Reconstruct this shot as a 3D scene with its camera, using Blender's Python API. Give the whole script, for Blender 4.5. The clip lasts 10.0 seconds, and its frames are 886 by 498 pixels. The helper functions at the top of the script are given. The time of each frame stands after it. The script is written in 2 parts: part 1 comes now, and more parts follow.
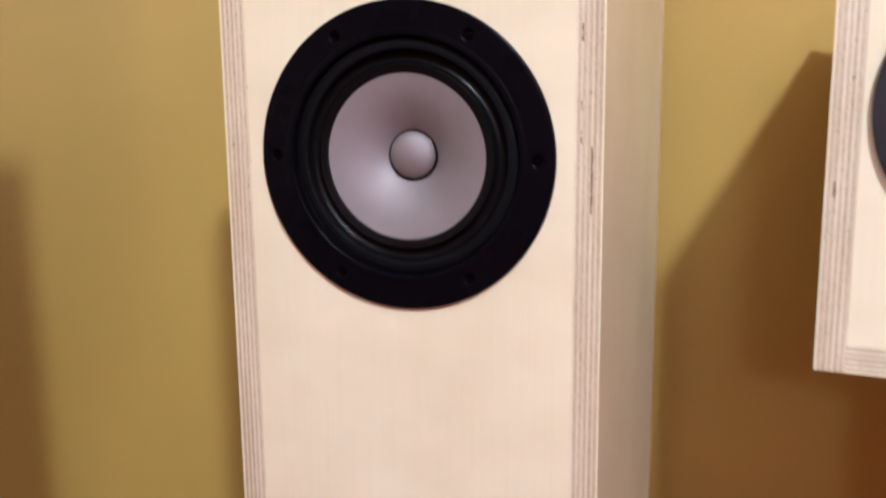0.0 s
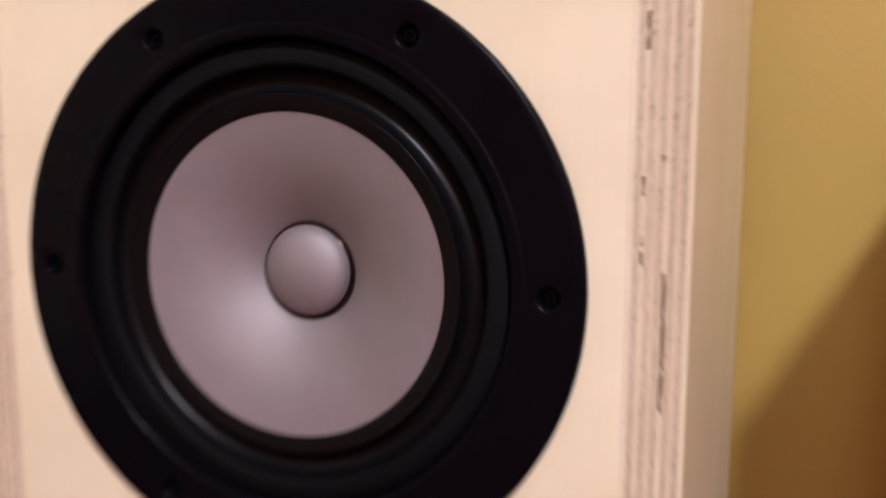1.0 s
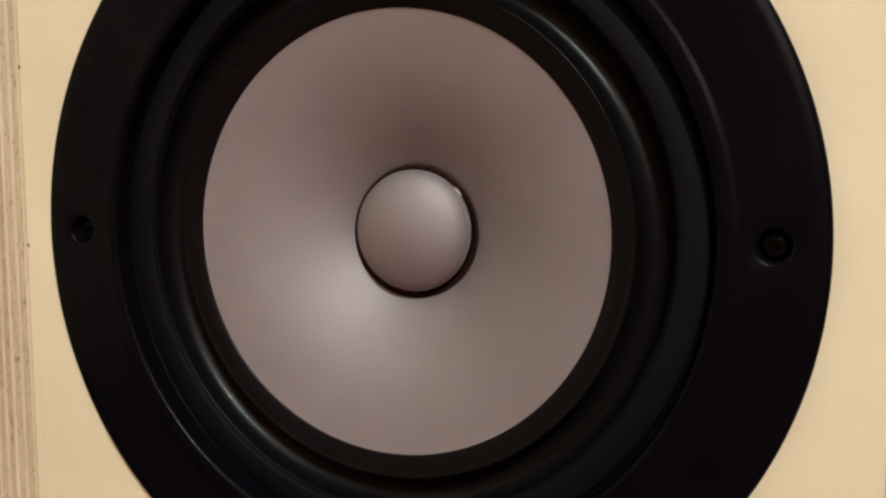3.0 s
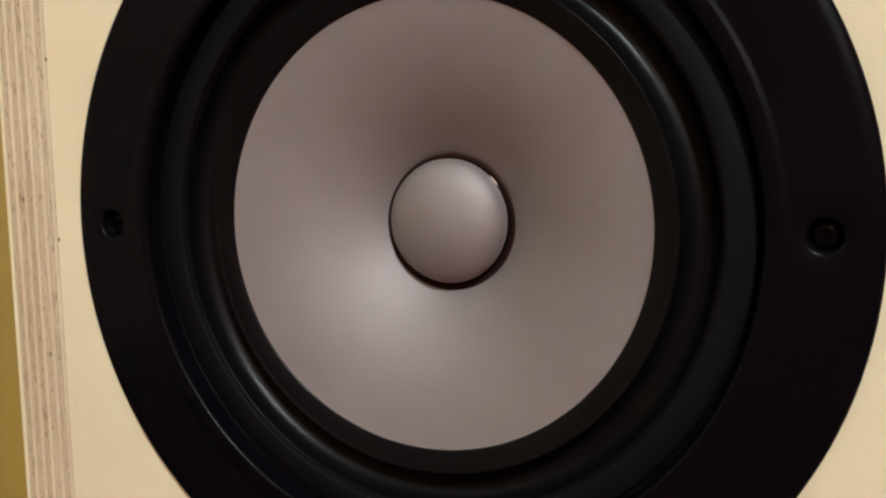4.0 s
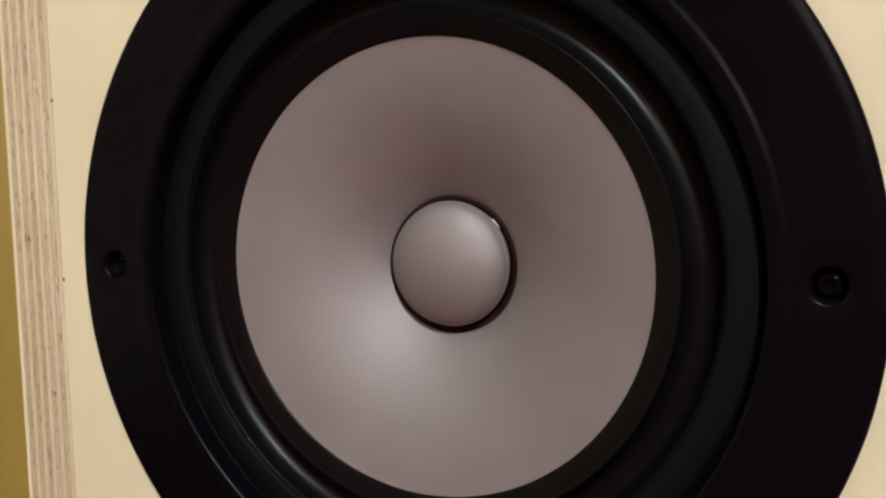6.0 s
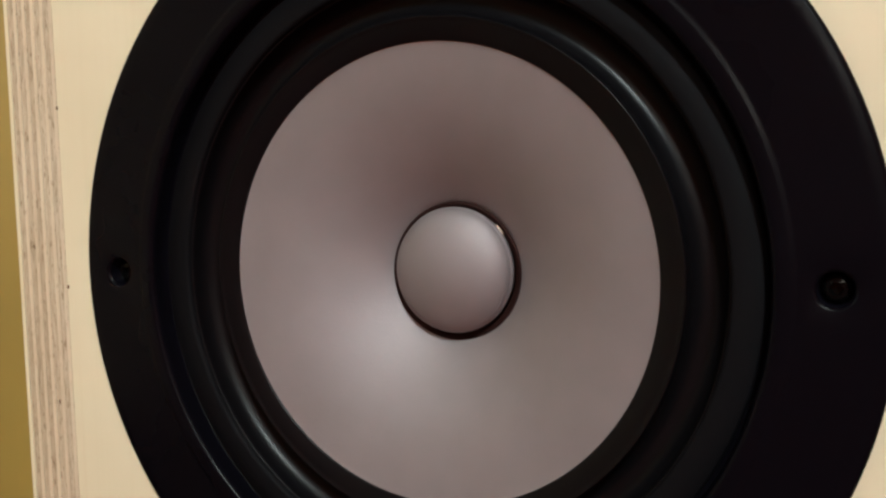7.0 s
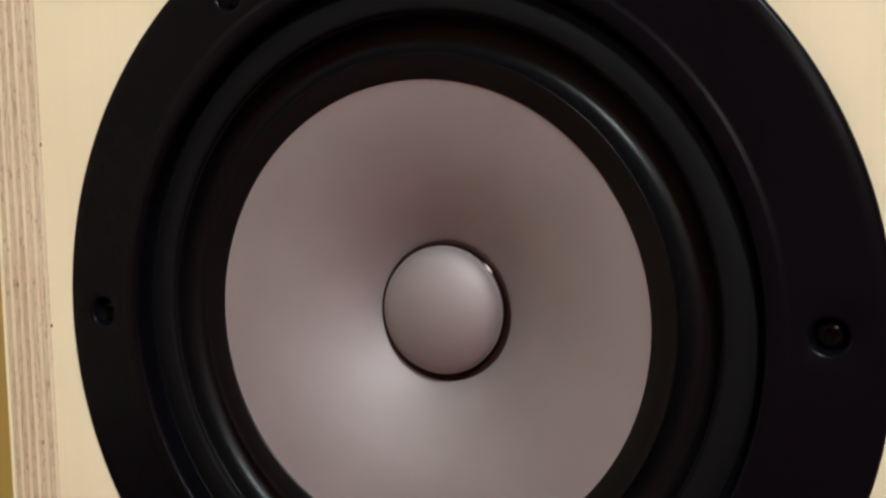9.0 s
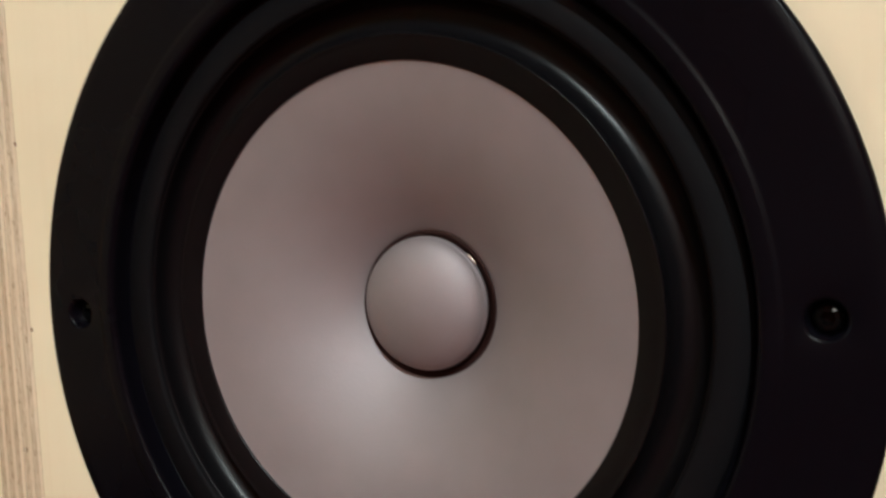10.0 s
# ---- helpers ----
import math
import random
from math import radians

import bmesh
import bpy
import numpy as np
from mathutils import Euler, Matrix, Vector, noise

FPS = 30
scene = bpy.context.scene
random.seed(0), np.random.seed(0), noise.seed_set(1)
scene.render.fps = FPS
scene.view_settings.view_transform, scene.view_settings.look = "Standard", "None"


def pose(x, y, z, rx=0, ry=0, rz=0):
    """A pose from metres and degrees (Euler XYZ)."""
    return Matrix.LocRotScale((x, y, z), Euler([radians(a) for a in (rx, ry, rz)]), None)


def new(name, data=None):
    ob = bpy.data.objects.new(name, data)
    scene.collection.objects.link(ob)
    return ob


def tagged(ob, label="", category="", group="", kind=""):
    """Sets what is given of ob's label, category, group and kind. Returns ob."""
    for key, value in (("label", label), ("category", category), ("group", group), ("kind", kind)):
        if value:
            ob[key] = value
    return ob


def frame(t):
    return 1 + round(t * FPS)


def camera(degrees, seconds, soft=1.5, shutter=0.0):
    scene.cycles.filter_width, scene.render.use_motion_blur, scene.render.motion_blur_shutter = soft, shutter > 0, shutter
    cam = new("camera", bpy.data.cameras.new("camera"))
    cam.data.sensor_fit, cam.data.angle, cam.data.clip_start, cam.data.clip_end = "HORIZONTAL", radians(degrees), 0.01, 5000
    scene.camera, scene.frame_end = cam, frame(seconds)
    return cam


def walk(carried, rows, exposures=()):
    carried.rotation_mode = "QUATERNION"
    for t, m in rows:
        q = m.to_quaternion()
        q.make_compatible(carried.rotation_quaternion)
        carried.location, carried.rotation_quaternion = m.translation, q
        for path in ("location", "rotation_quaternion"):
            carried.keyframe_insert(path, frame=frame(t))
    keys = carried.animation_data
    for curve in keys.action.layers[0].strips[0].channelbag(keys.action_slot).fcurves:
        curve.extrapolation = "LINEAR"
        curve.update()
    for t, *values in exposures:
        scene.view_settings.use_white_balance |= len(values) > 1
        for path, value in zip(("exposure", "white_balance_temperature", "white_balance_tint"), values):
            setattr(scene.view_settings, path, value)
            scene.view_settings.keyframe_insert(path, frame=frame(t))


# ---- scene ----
cam = camera(48.04, 10.0, soft=2.3, shutter=0.7)
PATH = [
    (0.0, pose(0.1854, -0.4980, 0.9546, 78.86, 0.62, 18.08)),
    (0.2, pose(0.1844, -0.4649, 0.9577, 79.61, 0.91, 18.91)),
    (0.4, pose(0.1746, -0.4100, 0.9712, 79.00, 1.40, 19.11)),
    (0.5, pose(0.1713, -0.3856, 0.9695, 79.06, 1.46, 19.15)),
    (0.6, pose(0.1645, -0.3564, 0.9526, 80.99, 1.33, 19.35)),
    (0.8, pose(0.1447, -0.2871, 0.9603, 79.19, 0.95, 19.25)),
    (1.0, pose(0.1274, -0.2358, 0.9483, 81.42, -0.21, 19.15)),
    (1.2, pose(0.1103, -0.1984, 0.9336, 84.03, -0.95, 19.05)),
    (1.5, pose(0.0930, -0.1709, 0.9151, 82.45, -0.21, 17.90)),
    (2.0, pose(0.0905, -0.1705, 0.9136, 85.38, -1.01, 20.49)),
    (2.5, pose(0.0890, -0.1723, 0.9112, 85.60, 0.39, 22.51)),
    (3.0, pose(0.0848, -0.1775, 0.9152, 84.82, 0.49, 22.07)),
    (3.2, pose(0.0845, -0.1766, 0.9155, 84.37, 0.85, 23.03)),
    (4.3, pose(0.0803, -0.1731, 0.9173, 83.68, 1.39, 23.62)),
    (4.5, pose(0.0810, -0.1727, 0.9158, 83.94, 1.42, 23.83)),
    (5.0, pose(0.0815, -0.1735, 0.9174, 84.91, 1.37, 23.88)),
    (5.5, pose(0.0828, -0.1714, 0.9202, 85.27, 1.73, 24.82)),
    (5.7, pose(0.0838, -0.1705, 0.9220, 84.66, 1.54, 24.74)),
    (6.8, pose(0.0852, -0.1682, 0.9208, 85.38, 1.57, 25.49)),
    (7.0, pose(0.0858, -0.1677, 0.9204, 85.48, 1.60, 25.68)),
    (7.5, pose(0.0864, -0.1665, 0.9178, 85.49, 1.68, 26.03)),
    (8.0, pose(0.0849, -0.1663, 0.9173, 85.63, 1.67, 26.01)),
    (8.5, pose(0.0817, -0.1688, 0.9209, 85.36, 1.93, 25.10)),
    (9.0, pose(0.0860, -0.1637, 0.9244, 86.52, 1.76, 25.51)),
    (9.5, pose(0.0885, -0.1579, 0.9247, 87.35, 2.49, 27.14)),
    (10.0, pose(0.0911, -0.1509, 0.9215, 86.61, 3.33, 27.46)),
]
EXPOSURES = [(0.0, 0.31, 5400, 15), (0.6, 0.29, 5400, 14), (1.0, 0.13, 5900, 24), (1.5, -0.12, 6800, 16), (2.5, -0.07, 6500, 5), (4.5, -0.02, 6000, 0), (10.0, 0.02, 5900, 2)]
walk(cam, PATH, EXPOSURES)

# ---------------------------------------------------------------- light
H = 0.90          # height of the driver's centre above the floor
WALL_Y = 0.30     # face of the wall behind the loudspeakers

world = bpy.data.worlds.new("room_dark")
world.use_nodes = True
world.node_tree.nodes["Background"].inputs[0].default_value = (0.9, 0.85, 0.8, 1)
world.node_tree.nodes["Background"].inputs[1].default_value = 0.01
scene.world = world

CEILING_LAMP = (0.86, -1.50, H + 1.45)
CEILING_POWER = 1040.0
FLOOR_LAMP = (0.56, -2.05, H + 0.62)
FLOOR_POWER = 52.0
WINDOW_Y, WINDOW_Z = (-1.9, -1.05), (1.2, 2.0)   # unseen opening added in the west wall for a cool fill
FILL_POWER = 17.0


# ---------------------------------------------------------------- materials
def mat_base(name, colour, rough=0.5, metal=0.0):
    m = bpy.data.materials.new(name)
    m.use_nodes = True
    nt = m.node_tree
    b = nt.nodes["Principled BSDF"]
    b.inputs["Base Color"].default_value = (*colour, 1)
    b.inputs["Roughness"].default_value = rough
    b.inputs["Metallic"].default_value = metal
    return m, nt, b


def coords(nt, scale):
    tc = nt.nodes.new("ShaderNodeTexCoord")
    mp = nt.nodes.new("ShaderNodeMapping")
    mp.inputs["Scale"].default_value = scale
    nt.links.new(tc.outputs["Object"], mp.inputs["Vector"])
    return mp.outputs["Vector"]


def noise_at(nt, vec, scale, detail=4.0, rough=0.55):
    n = nt.nodes.new("ShaderNodeTexNoise")
    n.inputs["Scale"].default_value = scale
    n.inputs["Detail"].default_value = detail
    n.inputs["Roughness"].default_value = rough
    nt.links.new(vec, n.inputs["Vector"])
    return n.outputs["Fac"]


def ramp(nt, fac, stops):
    r = nt.nodes.new("ShaderNodeValToRGB")
    e = r.color_ramp.elements
    while len(e) < len(stops):
        e.new(0.5)
    for el, (p, c) in zip(e, stops):
        el.position, el.color = p, (*c, 1)
    nt.links.new(fac, r.inputs["Fac"])
    return r.outputs["Color"]


def mix(nt, a, b, fac, mode="MIX"):
    n = nt.nodes.new("ShaderNodeMix")
    n.data_type, n.blend_type = "RGBA", mode
    for sock, v in ((n.inputs["Factor"], fac), (n.inputs["A"], a), (n.inputs["B"], b)):
        if isinstance(v, bpy.types.NodeSocket):
            nt.links.new(v, sock)
        elif isinstance(v, tuple):
            sock.default_value = (*v, 1)
        else:
            sock.default_value = v
    return n.outputs["Result"]


def bump(nt, b, height, strength, distance):
    n = nt.nodes.new("ShaderNodeBump")
    n.inputs["Strength"].default_value = strength
    n.inputs["Distance"].default_value = distance
    nt.links.new(height, n.inputs["Height"])
    nt.links.new(n.outputs["Normal"], b.inputs["Normal"])


def make_birch(name, light, dark, rough=0.31):
    """Birch veneer with the grain upright: pale, long soft streaks and a few fine pores."""
    m, nt, b = mat_base(name, light, rough)
    broad = noise_at(nt, coords(nt, (9, 9, 2.6)), 1.0, 4, 0.5)
    fine = noise_at(nt, coords(nt, (420, 420, 9)), 1.0, 3, 0.6)
    cloud = noise_at(nt, coords(nt, (14, 14, 22)), 1.0, 3, 0.5)
    col = ramp(nt, broad, [(0.30, dark), (0.68, light)])
    col = mix(nt, col, ramp(nt, cloud, [(0.3, (0.90, 0.88, 0.85)), (0.7, (1, 1, 1))]), 0.8, "MULTIPLY")
    col = mix(nt, col, ramp(nt, fine, [(0.28, (0.90, 0.86, 0.80)), (0.50, (1, 1, 1))]), 0.2, "MULTIPLY")
    nt.links.new(col, b.inputs["Base Color"])
    bump(nt, b, fine, 0.12, 0.0004)
    return m


def make_ply(name, light, dark, size=(900, 300, 34), flecks=0.35):
    """The sawn edge of one veneer of plywood, streaked along its length; each piece differs a little."""
    m, nt, b = mat_base(name, light, 0.65)
    streak = noise_at(nt, coords(nt, size), 1.0, 5, 0.7)
    blot = noise_at(nt, coords(nt, (90, 90, 12)), 1.0, 3, 0.5)
    col = ramp(nt, streak, [(0.34, dark), (0.60, light)])
    col = mix(nt, col, ramp(nt, blot, [(0.3, (0.78, 0.72, 0.66)), (0.65, (1, 1, 1))]), 0.7, "MULTIPLY")
    fleck = noise_at(nt, coords(nt, (1700, 600, 420)), 1.0, 2, 0.6)
    col = mix(nt, col, ramp(nt, fleck, [(0.30, (0.52, 0.43, 0.34)), (0.42, (1, 1, 1))]), flecks, "MULTIPLY")
    info = nt.nodes.new("ShaderNodeObjectInfo")
    col = mix(nt, col, ramp(nt, info.outputs["Random"], [(0.0, (0.86, 0.83, 0.80)), (1.0, (1, 1, 1))]), 1.0, "MULTIPLY")
    nt.links.new(col, b.inputs["Base Color"])
    bump(nt, b, streak, 0.5, 0.0006)
    return m


def make_wall():
    m, nt, b = mat_base("ochre_wall_paint", (0.50, 0.31, 0.065), 0.55)
    big = noise_at(nt, coords(nt, (3, 3, 3)), 1.0, 4, 0.5)
    orange_peel = noise_at(nt, coords(nt, (260, 260, 260)), 1.0, 3, 0.5)
    col = ramp(nt, big, [(0.3, (0.375, 0.245, 0.050)), (0.7, (0.43, 0.285, 0.061))])
    nt.links.new(col, b.inputs["Base Color"])
    bump(nt, b, orange_peel, 0.18, 0.001)
    return m


def make_plain(name, colour, rough, metal=0.0, grain=300.0, depth=0.0003, strength=0.25, vary=0.85, gloss=0.5, blotch=22.0):
    m, nt, b = mat_base(name, colour, rough, metal)
    b.inputs["Specular IOR Level"].default_value = gloss
    f = noise_at(nt, coords(nt, (grain, grain, grain)), 1.0, 3, 0.6)
    g = noise_at(nt, coords(nt, (blotch, blotch, blotch)), 1.0, 4, 0.6)
    low = tuple(c * vary for c in colour)
    nt.links.new(ramp(nt, g, [(0.3, low), (0.7, colour)]), b.inputs["Base Color"])
    r = nt.nodes.new("ShaderNodeMapRange")
    r.inputs["To Min"].default_value, r.inputs["To Max"].default_value = rough - 0.05, rough + 0.07
    nt.links.new(g, r.inputs["Value"])
    nt.links.new(r.outputs["Result"], b.inputs["Roughness"])
    if strength:
        bump(nt, b, f, strength, depth)
    return m


BIRCH = make_birch("birch_veneer", (0.785, 0.715, 0.52), (0.735, 0.66, 0.465))
PLY_LIGHT = make_ply("ply_edge_light", (0.80, 0.715, 0.54), (0.68, 0.59, 0.43), (900, 300, 60), 0.45)
PLY_DARK = make_ply("ply_edge_dark", (0.65, 0.555, 0.405), (0.46, 0.37, 0.245), (1500, 400, 190), 0.95)
VOID = make_plain("glue_void", (0.27, 0.165, 0.095), 0.8, grain=120, vary=0.4)
WALL = make_wall()
FLANGE = make_plain("black_moulded_plastic", (0.0022, 0.0020, 0.0034), 0.27, grain=900, depth=0.0002, strength=0.08, gloss=0.065)
GASKET = make_plain("black_gasket", (0.0033, 0.0032, 0.0040), 0.65, grain=900, depth=0.0002, strength=0.2, gloss=0.07)
RUBBER = make_plain("black_butyl_rubber", (0.0034, 0.0031, 0.0037), 0.32, grain=500, depth=0.0001, strength=0.08, gloss=0.12)
ALLOY = make_plain("anodised_grey_alloy", (0.303, 0.269, 0.277), 0.67, 0.75, grain=1400, depth=0.0001, strength=0.16, vary=0.90, blotch=85.0)
STEEL = make_plain("blackened_steel", (0.0022, 0.0022, 0.0024), 0.12, 0.0, strength=0, gloss=0.09)
# near-black red, standing for the shade under the dust cap's rim
GAP_SHADE = make_plain("coil_gap_shade", (0.016, 0.0055, 0.0045), 0.7, strength=0, gloss=0.1)
GLUE = make_plain("pale_glue", (0.62, 0.50, 0.40), 0.15, strength=0)
BLUE_BLACK = make_plain("blue_black_casting", (0.010, 0.014, 0.018), 0.4, grain=900, depth=0.0002, strength=0.12)
PLAIN_WALL = make_plain("terracotta_wall_paint", (0.31, 0.058, 0.020), 0.8)
GLAZING = make_plain("window_white_paint", (0.78, 0.76, 0.72), 0.4)
CEILING = make_plain("ceiling_paint", (0.57, 0.49, 0.41), 0.8)
FLOORING = make_plain("dark_red_floor", (0.21, 0.036, 0.018), 0.6)
STAND = make_plain("dark_stained_wood", (0.06, 0.03, 0.02), 0.5)
BRASS = make_plain("brushed_metal", (0.5, 0.45, 0.38), 0.35, 0.9, strength=0)


def make_glow(name, colour, strength):
    m, nt, b = mat_base(name, (0.8, 0.8, 0.8), 0.5)
    b.inputs["Emission Color"].default_value = (*colour, 1)
    b.inputs["Emission Strength"].default_value = strength
    return m


# ---------------------------------------------------------------- mesh helpers
def part(name, bm, material, parent=None, label="", smooth=False):
    """Links a bmesh as one object, under its parent if there is one."""
    bmesh.ops.recalc_face_normals(bm, faces=bm.faces[:])
    me = bpy.data.meshes.new(name)
    bm.to_mesh(me)
    bm.free()
    if smooth:
        for p in me.polygons:
            p.use_smooth = True
    me.materials.append(material)
    ob = new(name, me)
    ob.parent = parent
    if label:
        tagged(ob, label)
    return ob


def add_box(bm, lo, hi, bevel=0.0):
    c = [(a + b) / 2 for a, b in zip(lo, hi)]
    s = [b - a for a, b in zip(lo, hi)]
    made = bmesh.ops.create_cube(bm, size=1, matrix=Matrix.Translation(c) @ Matrix.Diagonal((*s, 1)))
    if bevel:
        edges = {e for v in made["verts"] for e in v.link_edges}
        bmesh.ops.bevel(bm, geom=list(edges), offset=bevel, segments=2, affect="EDGES", profile=0.6)
    return bm


def box(lo, hi, bevel=0.0):
    return add_box(bmesh.new(), lo, hi, bevel)


def lathe(profile, steps=160, closed=False):
    """Turns (radius, y) pairs about the y axis."""
    bm = bmesh.new()
    rings = []
    for r, y in profile:
        if r < 1e-6:
            rings.append([bm.verts.new((0, y, 0))])
        else:
            rings.append([bm.verts.new((r * math.cos(2 * math.pi * k / steps), y, r * math.sin(2 * math.pi * k / steps)))
                          for k in range(steps)])
    pairs = list(zip(rings, rings[1:]))
    if closed:
        pairs.append((rings[-1], rings[0]))
    for a, b in pairs:
        for k in range(steps):
            j = (k + 1) % steps
            if len(a) == 1:
                bm.faces.new((a[0], b[j], b[k]))
            elif len(b) == 1:
                bm.faces.new((a[k], a[j], b[0]))
            else:
                bm.faces.new((a[k], a[j], b[j], b[k]))
    return bm


def mm(profile):
    return [(r / 1000, y / 1000) for r, y in profile]


def holed_plate(x0, x1, z0, z1, y0, y1, radius, steps=96):
    """A board from y0 to y1 with a round hole about the y axis."""
    bm = bmesh.new()

    def on_edge(a):
        c, s = math.cos(a), math.sin(a)
        k = min((x1 if c > 0 else x0) / c if abs(c) > 1e-9 else 1e9, (z1 if s > 0 else z0) / s if abs(s) > 1e-9 else 1e9)
        return c * k, s * k
    angles = sorted([2 * math.pi * k / steps for k in range(steps)]
                    + [math.atan2(z, x) % (2 * math.pi) for x in (x0, x1) for z in (z0, z1)])
    loops = []
    for y in (y0, y1):
        loops.append([bm.verts.new((radius * math.cos(a), y, radius * math.sin(a))) for a in angles])
        loops.append([bm.verts.new((on_edge(a)[0], y, on_edge(a)[1])) for a in angles])
    n = len(angles)
    for a, b in ((0, 1), (1, 3), (3, 2), (2, 0)):
        for k in range(n):
            j = (k + 1) % n
            bm.faces.new((loops[a][k], loops[a][j], loops[b][j], loops[b][k]))
    return bm


# ---------------------------------------------------------------- driver
def flange_mesh():
    """Moulded ring with a rolled inner lip and six countersunk screw wells."""
    bm = bmesh.new()
    R_SCREW, R_IN, R_OUT, half = 0.0737, 0.0686, 0.0802, radians(5.2)
    Y = -0.0022

    def P(r, a, y):
        return bm.verts.new((r * math.cos(a), y, r * math.sin(a)))
    # angles round the ring, finer across each screw patch
    per_patch, per_gap = 8, 22
    angles, patch = [], []
    for k in range(6):
        mid = k * math.pi / 3
        for i in range(per_patch):
            angles.append(mid - half + 2 * half * i / per_patch)
            patch.append(True)
        for i in range(per_gap):
            angles.append(mid + half + (math.pi / 3 - 2 * half) * i / per_gap)
            patch.append(False)
    n = len(angles)
    outer = mm([(80.2, -2.2), (82.2, -2.2), (82.75, -1.95), (83.0, -1.4), (83.0, 0.6)])
    inner = mm([(68.6, -2.2), (68.2, -2.2), (67.9, -2.23), (67.6, -2.30), (67.3, -2.39), (67.0, -2.43), (65.6, -2.45), (65.0, -2.40), (64.6, -2.27), (64.3, -2.0),
                (64.15, -1.6), (64.0, -0.6), (63.9, 2.0), (63.6, 2.35), (61.0, 2.4)])
    loops_out = [[P(r, a, y) for a in angles] for r, y in outer]
    loops_in = [[P(r, a, y) for a in angles] for r, y in inner]
    for loops in (loops_out, loops_in):
        for a, b in zip(loops, loops[1:]):
            for k in range(n):
                j = (k + 1) % n
                bm.faces.new((a[k], a[j], b[j], b[k]))
    for k in range(n):
        if not patch[k]:
            j = (k + 1) % n
            bm.faces.new((loops_in[0][k], loops_in[0][j], loops_out[0][j], loops_out[0][k]))
    well = mm([(3.55, -2.2), (3.25, -2.1), (2.98, -1.87), (2.8, -1.5), (2.7, 1.8), (0.6, 1.8)])
    for k in range(6):
        s = k * (per_patch + per_gap)
        mid = k * math.pi / 3
        idx = [(s + i) % n for i in range(per_patch + 1)]
        sides = 6
        left = [P(R_IN + (R_OUT - R_IN) * i / sides, mid - half, Y) for i in range(1, sides)]
        right = [P(R_IN + (R_OUT - R_IN) * i / sides, mid + half, Y) for i in range(1, sides)]
        border = [loops_in[0][i] for i in idx] + right + [loops_out[0][i] for i in reversed(idx)] + left[::-1]
        c = Vector((R_SCREW * math.cos(mid), 0, R_SCREW * math.sin(mid)))
        prev = border
        for r, y in well:
            ring = []
            for v in border:
                d = Vector((v.co.x - c.x, 0, v.co.z - c.z)).normalized()
                ring.append(bm.verts.new((c.x + d.x * r, y, c.z + d.z * r)))
            m = len(border)
            for i in range(m):
                j = (i + 1) % m
                bm.faces.new((prev[i], prev[j], ring[j], ring[i]))
            prev = ring
        bm.faces.new(prev)
    bmesh.ops.remove_doubles(bm, verts=bm.verts[:], dist=1e-6)
    return bm


def screw_mesh():
    """Domed hex-socket head."""
    bm = bmesh.new()
    rings = []
    prof = mm([(2.3, 1.5), (2.35, 0.2), (2.15, -0.3), (1.7, -0.7), (1.15, -0.85), (1.05, 0.4)])
    for i, (r, y) in enumerate(prof):
        ring = []
        for k in range(18):
            a = 2 * math.pi * k / 18
            q = r
            if i >= 4:
                q = r * math.cos(math.pi / 6) / math.cos((a % (math.pi / 3)) - math.pi / 6)
            ring.append(bm.verts.new((q * math.cos(a), y, q * math.sin(a))))
        rings.append(ring)
    for a, b in zip(rings, rings[1:]):
        for k in range(18):
            bm.faces.new((a[k], a[(k + 1) % 18], b[(k + 1) % 18], b[k]))
    bm.faces.new(rings[-1])
    return bm


def cone_profile():
    pts = [(45.6, 2.9), (45.1, 3.1)]
    for i in range(1, 25):
        s = i / 24
        pts.append((45.1 - 31.5 * s, 3.1 + 13.1 * (0.38 * s + 0.62 * s ** 2.7)))
    return mm(pts + [(13.5, 16.4), (13.4, 19.0)])


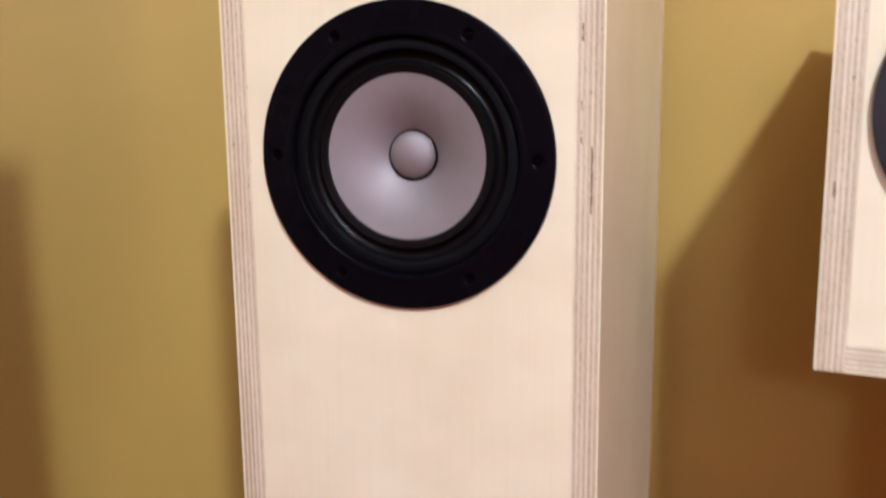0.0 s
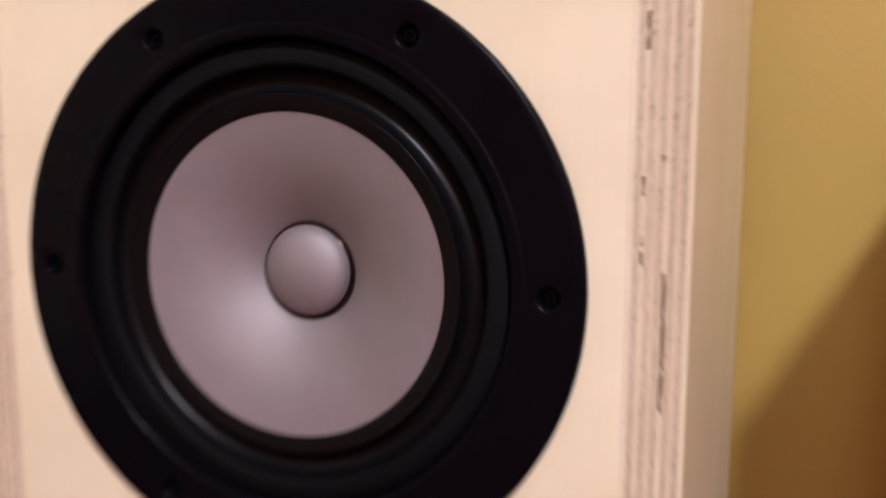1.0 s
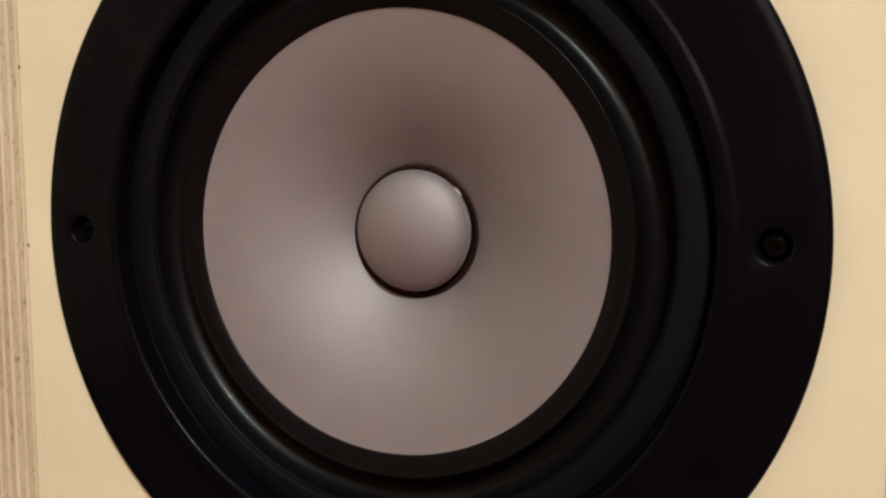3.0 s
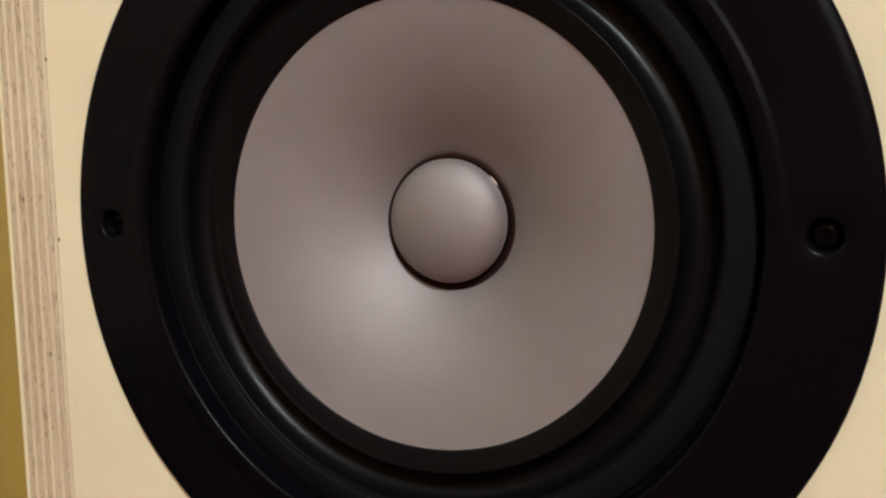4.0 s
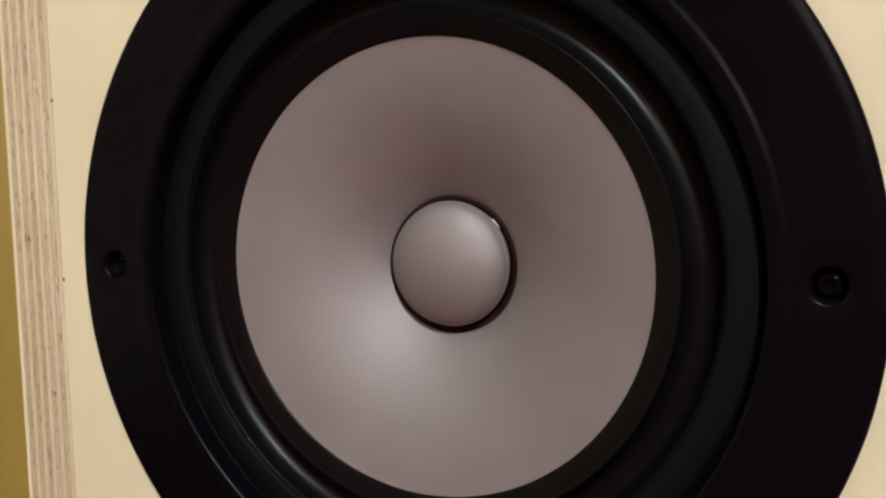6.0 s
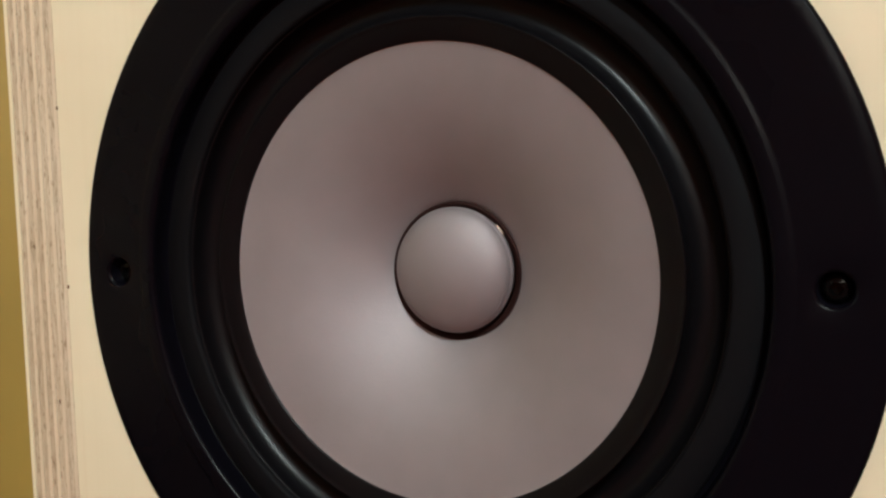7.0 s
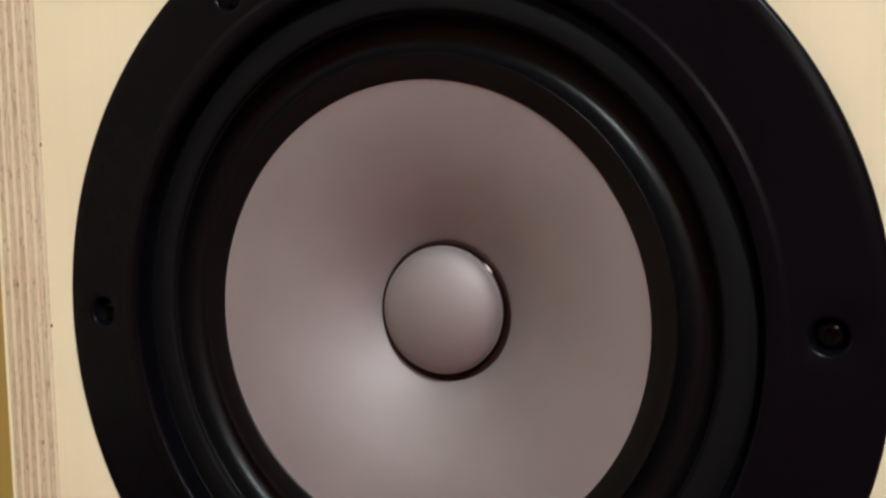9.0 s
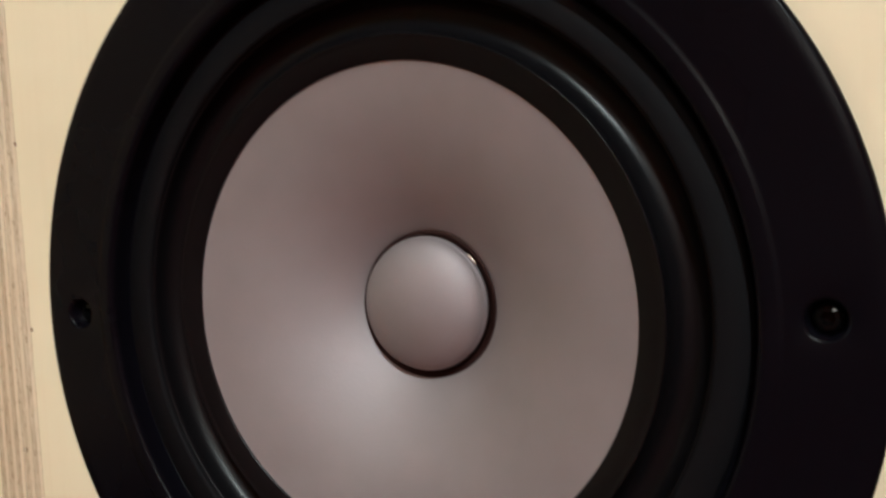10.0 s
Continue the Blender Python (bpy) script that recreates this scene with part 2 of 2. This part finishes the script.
def build_driver(cabinet, z):
    """The full-range driver: a part of its cabinet, with flange, gasket, surround, cone, cap and screws beneath it."""
    fl = part("driver", flange_mesh(), FLANGE, cabinet, "round black full-range driver with a grey cone", smooth=True)
    fl.location = (0, 0, z)
    part("gasket", lathe(mm([(63.1, 2.6), (62.9, 1.6), (62.5, 1.05), (58.0, 1.0), (57.5, 1.12), (57.15, 1.5), (56.9, 3.2)])), GASKET, fl, smooth=True)
    roll = [(57.6, 3.2), (57.3, 2.4), (56.95, 2.0)]
    for i in range(17):
        a = math.pi * i / 16
        roll.append((53.15 + 3.6 * math.cos(a), 2.2 + 4.6 * math.sin(a) ** 0.9))
    roll += [(49.4, 2.15), (49.1, 2.3), (48.3, 2.5), (45.2, 2.75), (44.95, 2.95), (44.9, 3.4)]
    part("surround", lathe(mm(roll)), RUBBER, fl, "glossy black rubber roll surround", smooth=True)
    part("cone", lathe(cone_profile()), ALLOY, fl, "matt grey metal cone", smooth=True)
    cap = []
    for i in range(15):
        s = i / 14
        cap.append((12.7 * math.sin(s * math.pi / 2) if i else 0.0, 14.2 - 5.4 * math.cos(s * math.pi / 2) ** 1.0))
    cap += [(12.83, 14.3), (12.9, 14.5), (12.9, 15.3), (12.3, 15.6)]
    dome = part("dust_cap", lathe(mm(cap), 96), ALLOY, fl, "domed grey metal dust cap", smooth=True)
    dome.location = (0, 0, 0.0001)
    part("cap_neck", lathe(mm([(12.4, 15.3), (12.1, 16.2), (12.1, 23.0)]), 64), GAP_SHADE, fl, smooth=True)
    # dark ring, set low, paints the shade in the gap below the cap
    gap = part("gap_shade_ring", lathe(mm([(14.5, 16.0), (14.3, 15.4), (14.0, 15.5), (12.8, 15.95), (12.5, 17.5), (11.5, 23.0), (4.0, 23.0)]), 64), GAP_SHADE, fl, smooth=True)
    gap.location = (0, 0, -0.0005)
    bead = bmesh.new()
    bmesh.ops.create_uvsphere(bead, u_segments=10, v_segments=6, radius=0.00040,
                              matrix=Matrix.Translation((0.0100, 0.0152, 0.0084)) @ Matrix.Rotation(radians(50), 4, "Y") @ Matrix.Diagonal((3.4, 0.6, 0.5, 1)))
    part("glue_bead", bead, GLUE, fl, smooth=True)
    first = None
    for k in range(6):
        if first is None:
            first = part("screw", screw_mesh(), STEEL, fl, "black socket-head screw")
            ob = first
        else:
            ob = new("screw", first.data)
            ob.parent = fl
            tagged(ob, "black socket-head screw")
        a = k * math.pi / 3
        ob.matrix_basis = pose(0.0737 * math.cos(a), 0.0006, 0.0737 * math.sin(a), 0, 23 * k, 0)
    return fl


# ---------------------------------------------------------------- cabinets
PLIES = 11
# broad dark cross plies between thin pale ones
PLY_CUTS = [0.0]
for k in range(PLIES):
    PLY_CUTS.append(PLY_CUTS[-1] + (1.75 if k % 2 else 1.05) / 15.05)


def ply_pieces(bm, lo, hi, axis, gaps, proud):
    """One veneer, broken at its front edge where glue voids run (pairs along the length)."""
    lo, hi = list(lo), list(hi)
    front = lo[1] + proud
    back_lo = lo[:]
    back_lo[1] = lo[1] + 0.004
    add_box(bm, back_lo, hi)
    cuts = [lo[axis]] + [v for g in sorted(gaps) for v in g] + [hi[axis]]
    for a, b in zip(cuts[::2], cuts[1::2]):
        l2, h2 = lo[:], hi[:]
        l2[1], h2[1] = front, lo[1] + 0.004
        l2[axis], h2[axis] = a, b
        add_box(bm, l2, h2)


def side_panel(cabinet, x0, x1, depth, z0, z1, outward, voids, seed):
    """A plywood side: its outer veneer is the panel, the other plies are its pieces."""
    rnd = random.Random(seed)
    gap = 0.00006
    cuts = [x0 + (x1 - x0) * v for v in PLY_CUTS]
    if outward < 0:
        cuts = [x0 + x1 - v for v in reversed(cuts)]
    panel = None
    order = range(PLIES - 1, -1, -1) if outward > 0 else range(PLIES)
    for i in order:
        lo = (cuts[i] + gap / 2, 0.0, z0)
        hi = (cuts[i + 1] - gap / 2, depth, z1)
        bm = bmesh.new()
        proud = rnd.uniform(0.0, 0.00025) + (0.0002 if i % 2 else 0.0)
        if panel is None:
            add_box(bm, lo, hi)
            panel = part("side_panel", bm, BIRCH, cabinet, "birch plywood side with exposed ply edge")
        else:
            ply_pieces(bm, lo, hi, 2, voids.get(i, ()), proud)
            part("ply", bm, PLY_DARK if i % 2 else PLY_LIGHT, panel)
    # dark glue behind the voids
    for i, gaps in voids.items():
        for a, b in gaps:
            w = cuts[i + 1] - cuts[i]
            for k in range(max(2, int((b - a) / 0.005))):
                z = a + (b - a) * (k + rnd.uniform(0.1, 0.9)) / max(2, int((b - a) / 0.005))
                half = rnd.uniform(0.0012, 0.0034)
                side = rnd.choice((0.0, 1.0))
                reach = rnd.uniform(0.35, 0.8) * w * (0.6 if z > (a + b) / 2 else 1.15)
                x = cuts[i] + side * w
                bm = bmesh.new()
                tip = [bm.verts.new((x + (1 - 2 * side) * min(reach, w * 0.95), y, z)) for y in (0.0006, 0.0035)]
                low = [bm.verts.new((x, y, z - half)) for y in (0.0004, 0.0035)]
                high = [bm.verts.new((x, y, z + half)) for y in (0.0004, 0.0035)]
                for quad in ((low[0], tip[0], tip[1], low[1]), (tip[0], high[0], high[1], tip[1]), (low[0], low[1], high[1], high[0]),
                             (low[0], high[0], tip[0]), (low[1], tip[1], high[1])):
                    bm.faces.new(quad)
                part("splinter", bm, PLY_DARK, panel)
            part("glue_void", box((cuts[i] + 0.0001, 0.0009, a - 0.001), (cuts[i + 1] - 0.0001, 0.0039, b + 0.001)), VOID, panel)
    return panel


def tower_speaker():
    """A floor-standing cabinet with one driver."""
    top = 0.155   # above the driver's centre
    sp = new("tower_loudspeaker")
    tagged(sp, "tall pale birch plywood loudspeaker with one round black driver", "loudspeaker", "loudspeakers along the wall")
    wi, wo, depth = 0.0922, 0.1070, 0.267
    voids_r = {6: [(H - 0.0266, H + 0.0077)], 2: [(H + 0.0092, H + 0.0126), (H + 0.0138, H + 0.0164), (H + 0.0258, H + 0.0306), (H + 0.0597, H + 0.0686)],
               5: [(H + 0.034, H + 0.0355), (H + 0.085, H + 0.093)]}
    voids_l = {3: [(H + 0.0045, H + 0.0056)], 7: [(H - 0.032, H - 0.0308)]}
    side_panel(sp, wi, wo, depth, 0.0, H + top, 1, voids_r, 3)
    side_panel(sp, -wo, -wi, depth, 0.0, H + top, -1, voids_l, 5)
    baffle = part("baffle", holed_plate(-wi + 0.0001, wi - 0.0001, -H + 0.016, top - 0.016, 0.0003, 0.0153, 0.0800), BIRCH, sp,
                  "smooth birch veneered front board")
    baffle.location = (0, 0, H)
    part("top_panel", box((-wi + 0.0001, 0.0003, H + top - 0.0158), (wi - 0.0001, depth, H + top), 0.0004), BIRCH, sp)
    part("bottom_panel", box((-wi + 0.0001, 0.0003, 0.0), (wi - 0.0001, depth, 0.0158)), BIRCH, sp)
    part("back_panel", box((-wi + 0.0001, depth - 0.015, 0.016), (wi - 0.0001, depth - 0.0002, H + top - 0.016)), BIRCH, sp)
    for x, z in ((-0.0921, 0.0370), (-0.0918, -0.0040)):
        part("chip", box((x - 0.0002, 0.0001, H + z - 0.0004), (x + 0.0002, 0.0006, H + z + 0.0004), 0.0001), VOID, baffle).location = (0, -0.0001, -H)
    build_driver(sp, H)
    return sp


def second_driver(cabinet, x, z):
    """A driver whose dark casting is cut straight above and below."""
    bm = bmesh.new()
    R, cut = 0.0735, 0.0510
    outline = []
    a0 = math.asin(cut / R)
    for i in range(25):
        a = -a0 + 2 * a0 * i / 24
        outline.append((R * math.cos(a), R * math.sin(a)))
    outline += [(-px, -pz) for px, pz in outline]
    loops = []
    for k, y in ((1.0, 0.0), (1.0, -0.004), (0.985, -0.005), (0.80, -0.005)):
        loops.append([bm.verts.new((px * k, y, pz * k)) for px, pz in outline])
    inner = [bm.verts.new((0.040 * math.cos(math.atan2(pz, px)), -0.0045, 0.040 * math.sin(math.atan2(pz, px)))) for px, pz in outline]
    deep = [bm.verts.new((v.co.x * 0.98, 0.006, v.co.z * 0.98)) for v in inner]
    loops += [inner, deep]
    n = len(outline)
    for a, b in zip(loops, loops[1:]):
        for k in range(n):
            bm.faces.new((a[k], a[(k + 1) % n], b[(k + 1) % n], b[k]))
    d = part("driver", bm, BLUE_BLACK, cabinet, "blue-black driver frame cut flat above and below", smooth=False)
    d.location = (x, 0, z)
    part("surround", lathe(mm([(40, 3), (38.5, 1.0), (36, -1.0), (33.5, 1.0), (32.5, 3), (32.2, 4)]), 64), RUBBER, d, smooth=True)
    part("cone", lathe(mm([(32.4, 3.2), (25, 6), (16, 10.5), (10, 15), (9, 17), (0, 17)]), 64), ALLOY, d, smooth=True)
    return d


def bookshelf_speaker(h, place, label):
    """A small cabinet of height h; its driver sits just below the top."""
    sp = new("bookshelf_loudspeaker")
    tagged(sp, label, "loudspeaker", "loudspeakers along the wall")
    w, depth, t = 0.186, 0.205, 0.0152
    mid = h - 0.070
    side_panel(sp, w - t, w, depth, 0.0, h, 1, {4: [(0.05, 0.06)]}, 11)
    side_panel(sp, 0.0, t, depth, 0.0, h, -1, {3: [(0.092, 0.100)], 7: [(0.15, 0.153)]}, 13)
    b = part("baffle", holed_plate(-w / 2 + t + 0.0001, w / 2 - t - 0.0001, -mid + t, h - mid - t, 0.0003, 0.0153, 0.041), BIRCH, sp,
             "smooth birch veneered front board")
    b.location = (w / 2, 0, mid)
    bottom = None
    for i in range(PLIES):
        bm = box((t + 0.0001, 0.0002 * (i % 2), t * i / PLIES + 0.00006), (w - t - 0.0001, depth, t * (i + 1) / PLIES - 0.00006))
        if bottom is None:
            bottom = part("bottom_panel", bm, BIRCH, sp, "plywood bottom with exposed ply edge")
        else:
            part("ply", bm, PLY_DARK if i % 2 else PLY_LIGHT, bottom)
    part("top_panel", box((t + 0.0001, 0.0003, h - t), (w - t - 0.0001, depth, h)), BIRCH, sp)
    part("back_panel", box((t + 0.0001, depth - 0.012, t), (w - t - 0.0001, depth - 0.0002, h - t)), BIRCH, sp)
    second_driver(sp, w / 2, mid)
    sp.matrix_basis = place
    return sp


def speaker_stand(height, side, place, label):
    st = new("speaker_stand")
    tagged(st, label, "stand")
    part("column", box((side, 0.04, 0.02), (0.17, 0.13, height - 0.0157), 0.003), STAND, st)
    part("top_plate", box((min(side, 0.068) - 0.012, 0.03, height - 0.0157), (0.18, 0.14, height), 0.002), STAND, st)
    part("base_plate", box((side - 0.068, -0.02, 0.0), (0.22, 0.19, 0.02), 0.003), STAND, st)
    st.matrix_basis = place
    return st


# ---------------------------------------------------------------- room
X0, X1, Y0, Z1 = -1.7, 2.3, -3.3, 2.45


def build_room():
    tagged(part("wall_north", box((X0 - 0.12, WALL_Y, 0), (X1 + 0.12, WALL_Y + 0.12, Z1)), WALL), "ochre yellow painted wall", "wall", kind="structure")
    tagged(part("wall_south", box((X0 - 0.12, Y0 - 0.12, 0), (X1 + 0.12, Y0, Z1)), PLAIN_WALL), "terracotta painted wall", "wall", kind="structure")
    (wy0, wy1), (wz0, wz1) = WINDOW_Y, WINDOW_Z
    bm = bmesh.new()
    for y0, y1, z0, z1 in ((Y0, wy0, 0, Z1), (wy1, WALL_Y, 0, Z1), (wy0, wy1, 0, wz0), (wy0, wy1, wz1, Z1)):
        add_box(bm, (X0 - 0.12, y0, z0), (X0, y1, z1))
    tagged(part("wall_west", bm, WALL), "ochre yellow painted wall with an added window", "wall", kind="structure")
    tagged(part("wall_east", box((X1, Y0, 0), (X1 + 0.12, WALL_Y, Z1)), PLAIN_WALL), "terracotta painted wall", "wall", kind="structure")
    tagged(part("ceiling", box((X0 - 0.12, Y0 - 0.12, Z1), (X1 + 0.12, WALL_Y + 0.12, Z1 + 0.1)), CEILING), "warm off-white painted ceiling", "ceiling", kind="structure")
    tagged(part("floor", box((X0 - 0.12, Y0 - 0.12, -0.1), (X1 + 0.12, WALL_Y + 0.12, 0)), FLOORING), "dark red floor covering", "floor", kind="structure")


def build_added_window():
    """An unseen white casement added in the west wall, carrying a cool fill light."""
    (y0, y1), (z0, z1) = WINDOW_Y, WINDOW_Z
    w = new("added_window")
    tagged(w, "unseen white painted window, added for cool light from the left", "window", kind="structure")
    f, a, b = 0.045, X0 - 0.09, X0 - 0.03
    for lo, hi in (((a, y0, z0), (b, y0 + f, z1)), ((a, y1 - f, z0), (b, y1, z1)),
                   ((a, y0 + f, z0), (b, y1 - f, z0 + f)), ((a, y0 + f, z1 - f), (b, y1 - f, z1))):
        part("window_frame", box(lo, hi, 0.003), GLAZING, w)
    part("window_sill", box((X0 - 0.03, y0 - 0.03, z0 - 0.025), (X0 + 0.05, y1 + 0.03, z0 - 0.002), 0.004), GLAZING, w)
    glass, nt, shader = mat_base("clear_glass", (1, 1, 1), 0.02)
    shader.inputs["Transmission Weight"].default_value = 1.0
    pane = part("pane", box((a + 0.02, y0 + f, z0 + f), (a + 0.026, y1 - f, z1 - f)), glass, w)
    pane.visible_shadow = False
    # area lamp added to brighten the baffle and cone from the left
    data = bpy.data.lights.new("side_fill", "AREA")
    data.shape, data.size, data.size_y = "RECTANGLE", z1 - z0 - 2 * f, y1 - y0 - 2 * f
    data.energy, data.color = FILL_POWER, (0.80, 0.93, 1.0)
    fill_lamp = new("side_fill", data)
    fill_lamp.matrix_world = pose(X0 - 0.02, (y0 + y1) / 2, (z0 + z1) / 2, 0, -90, 0)
    return w


def ceiling_lamp():
    lamp = new("ceiling_lamp")
    tagged(lamp, "round glass ceiling lamp, lit", "lamp")
    lamp.location = CEILING_LAMP
    bm = bmesh.new()
    bmesh.ops.create_uvsphere(bm, u_segments=32, v_segments=16, radius=0.065)
    part("globe", bm, make_glow("lamp_globe", (0.93, 0.97, 0.94), CEILING_POWER), lamp, smooth=True)
    top = Z1 - CEILING_LAMP[2]
    bm = bmesh.new()
    bmesh.ops.create_cone(bm, cap_ends=True, segments=32, radius1=0.05, radius2=0.06, depth=top - 0.055,
                          matrix=Matrix.Translation((0, 0, (top + 0.055) / 2)))
    part("mount", bm, BRASS, lamp)
    return lamp


def floor_lamp():
    lamp = new("floor_lamp")
    tagged(lamp, "floor lamp with a round glowing shade", "lamp")
    lamp.location = (FLOOR_LAMP[0], FLOOR_LAMP[1], 0)
    bm = bmesh.new()
    bmesh.ops.create_uvsphere(bm, u_segments=32, v_segments=16, radius=0.10, matrix=Matrix.Translation((0, 0, FLOOR_LAMP[2])))
    part("shade", bm, make_glow("lamp_shade", (1.0, 0.90, 0.78), FLOOR_POWER), lamp, smooth=True)
    bm = bmesh.new()
    bmesh.ops.create_cone(bm, cap_ends=True, segments=16, radius1=0.012, radius2=0.010, depth=FLOOR_LAMP[2] - 0.12,
                          matrix=Matrix.Translation((0, 0, (FLOOR_LAMP[2] - 0.08) / 2)))
    part("pole", bm, BRASS, lamp)
    bm = bmesh.new()
    bmesh.ops.create_cone(bm, cap_ends=True, segments=32, radius1=0.14, radius2=0.13, depth=0.02, matrix=Matrix.Translation((0, 0, 0.01)))
    part("base", bm, BRASS, lamp)
    return lamp


build_room()
build_added_window()
ceiling_lamp()
floor_lamp()
tower_speaker()
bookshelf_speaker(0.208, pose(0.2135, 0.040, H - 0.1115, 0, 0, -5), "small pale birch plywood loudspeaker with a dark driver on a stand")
# unseen cabinet added at the left so its shadow falls on the wall
bookshelf_speaker(0.335, pose(-0.413, -0.275, 0.825), "unseen taller birch plywood bookshelf loudspeaker, added to shadow the wall")
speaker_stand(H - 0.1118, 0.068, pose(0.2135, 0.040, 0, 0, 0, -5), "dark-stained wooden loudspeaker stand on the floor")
# its added stand, made broad to block the floor lamp there too
speaker_stand(0.8248, -0.05, pose(-0.437, -0.265, 0), "unseen broad dark-stained wooden stand, added to shadow the wall")
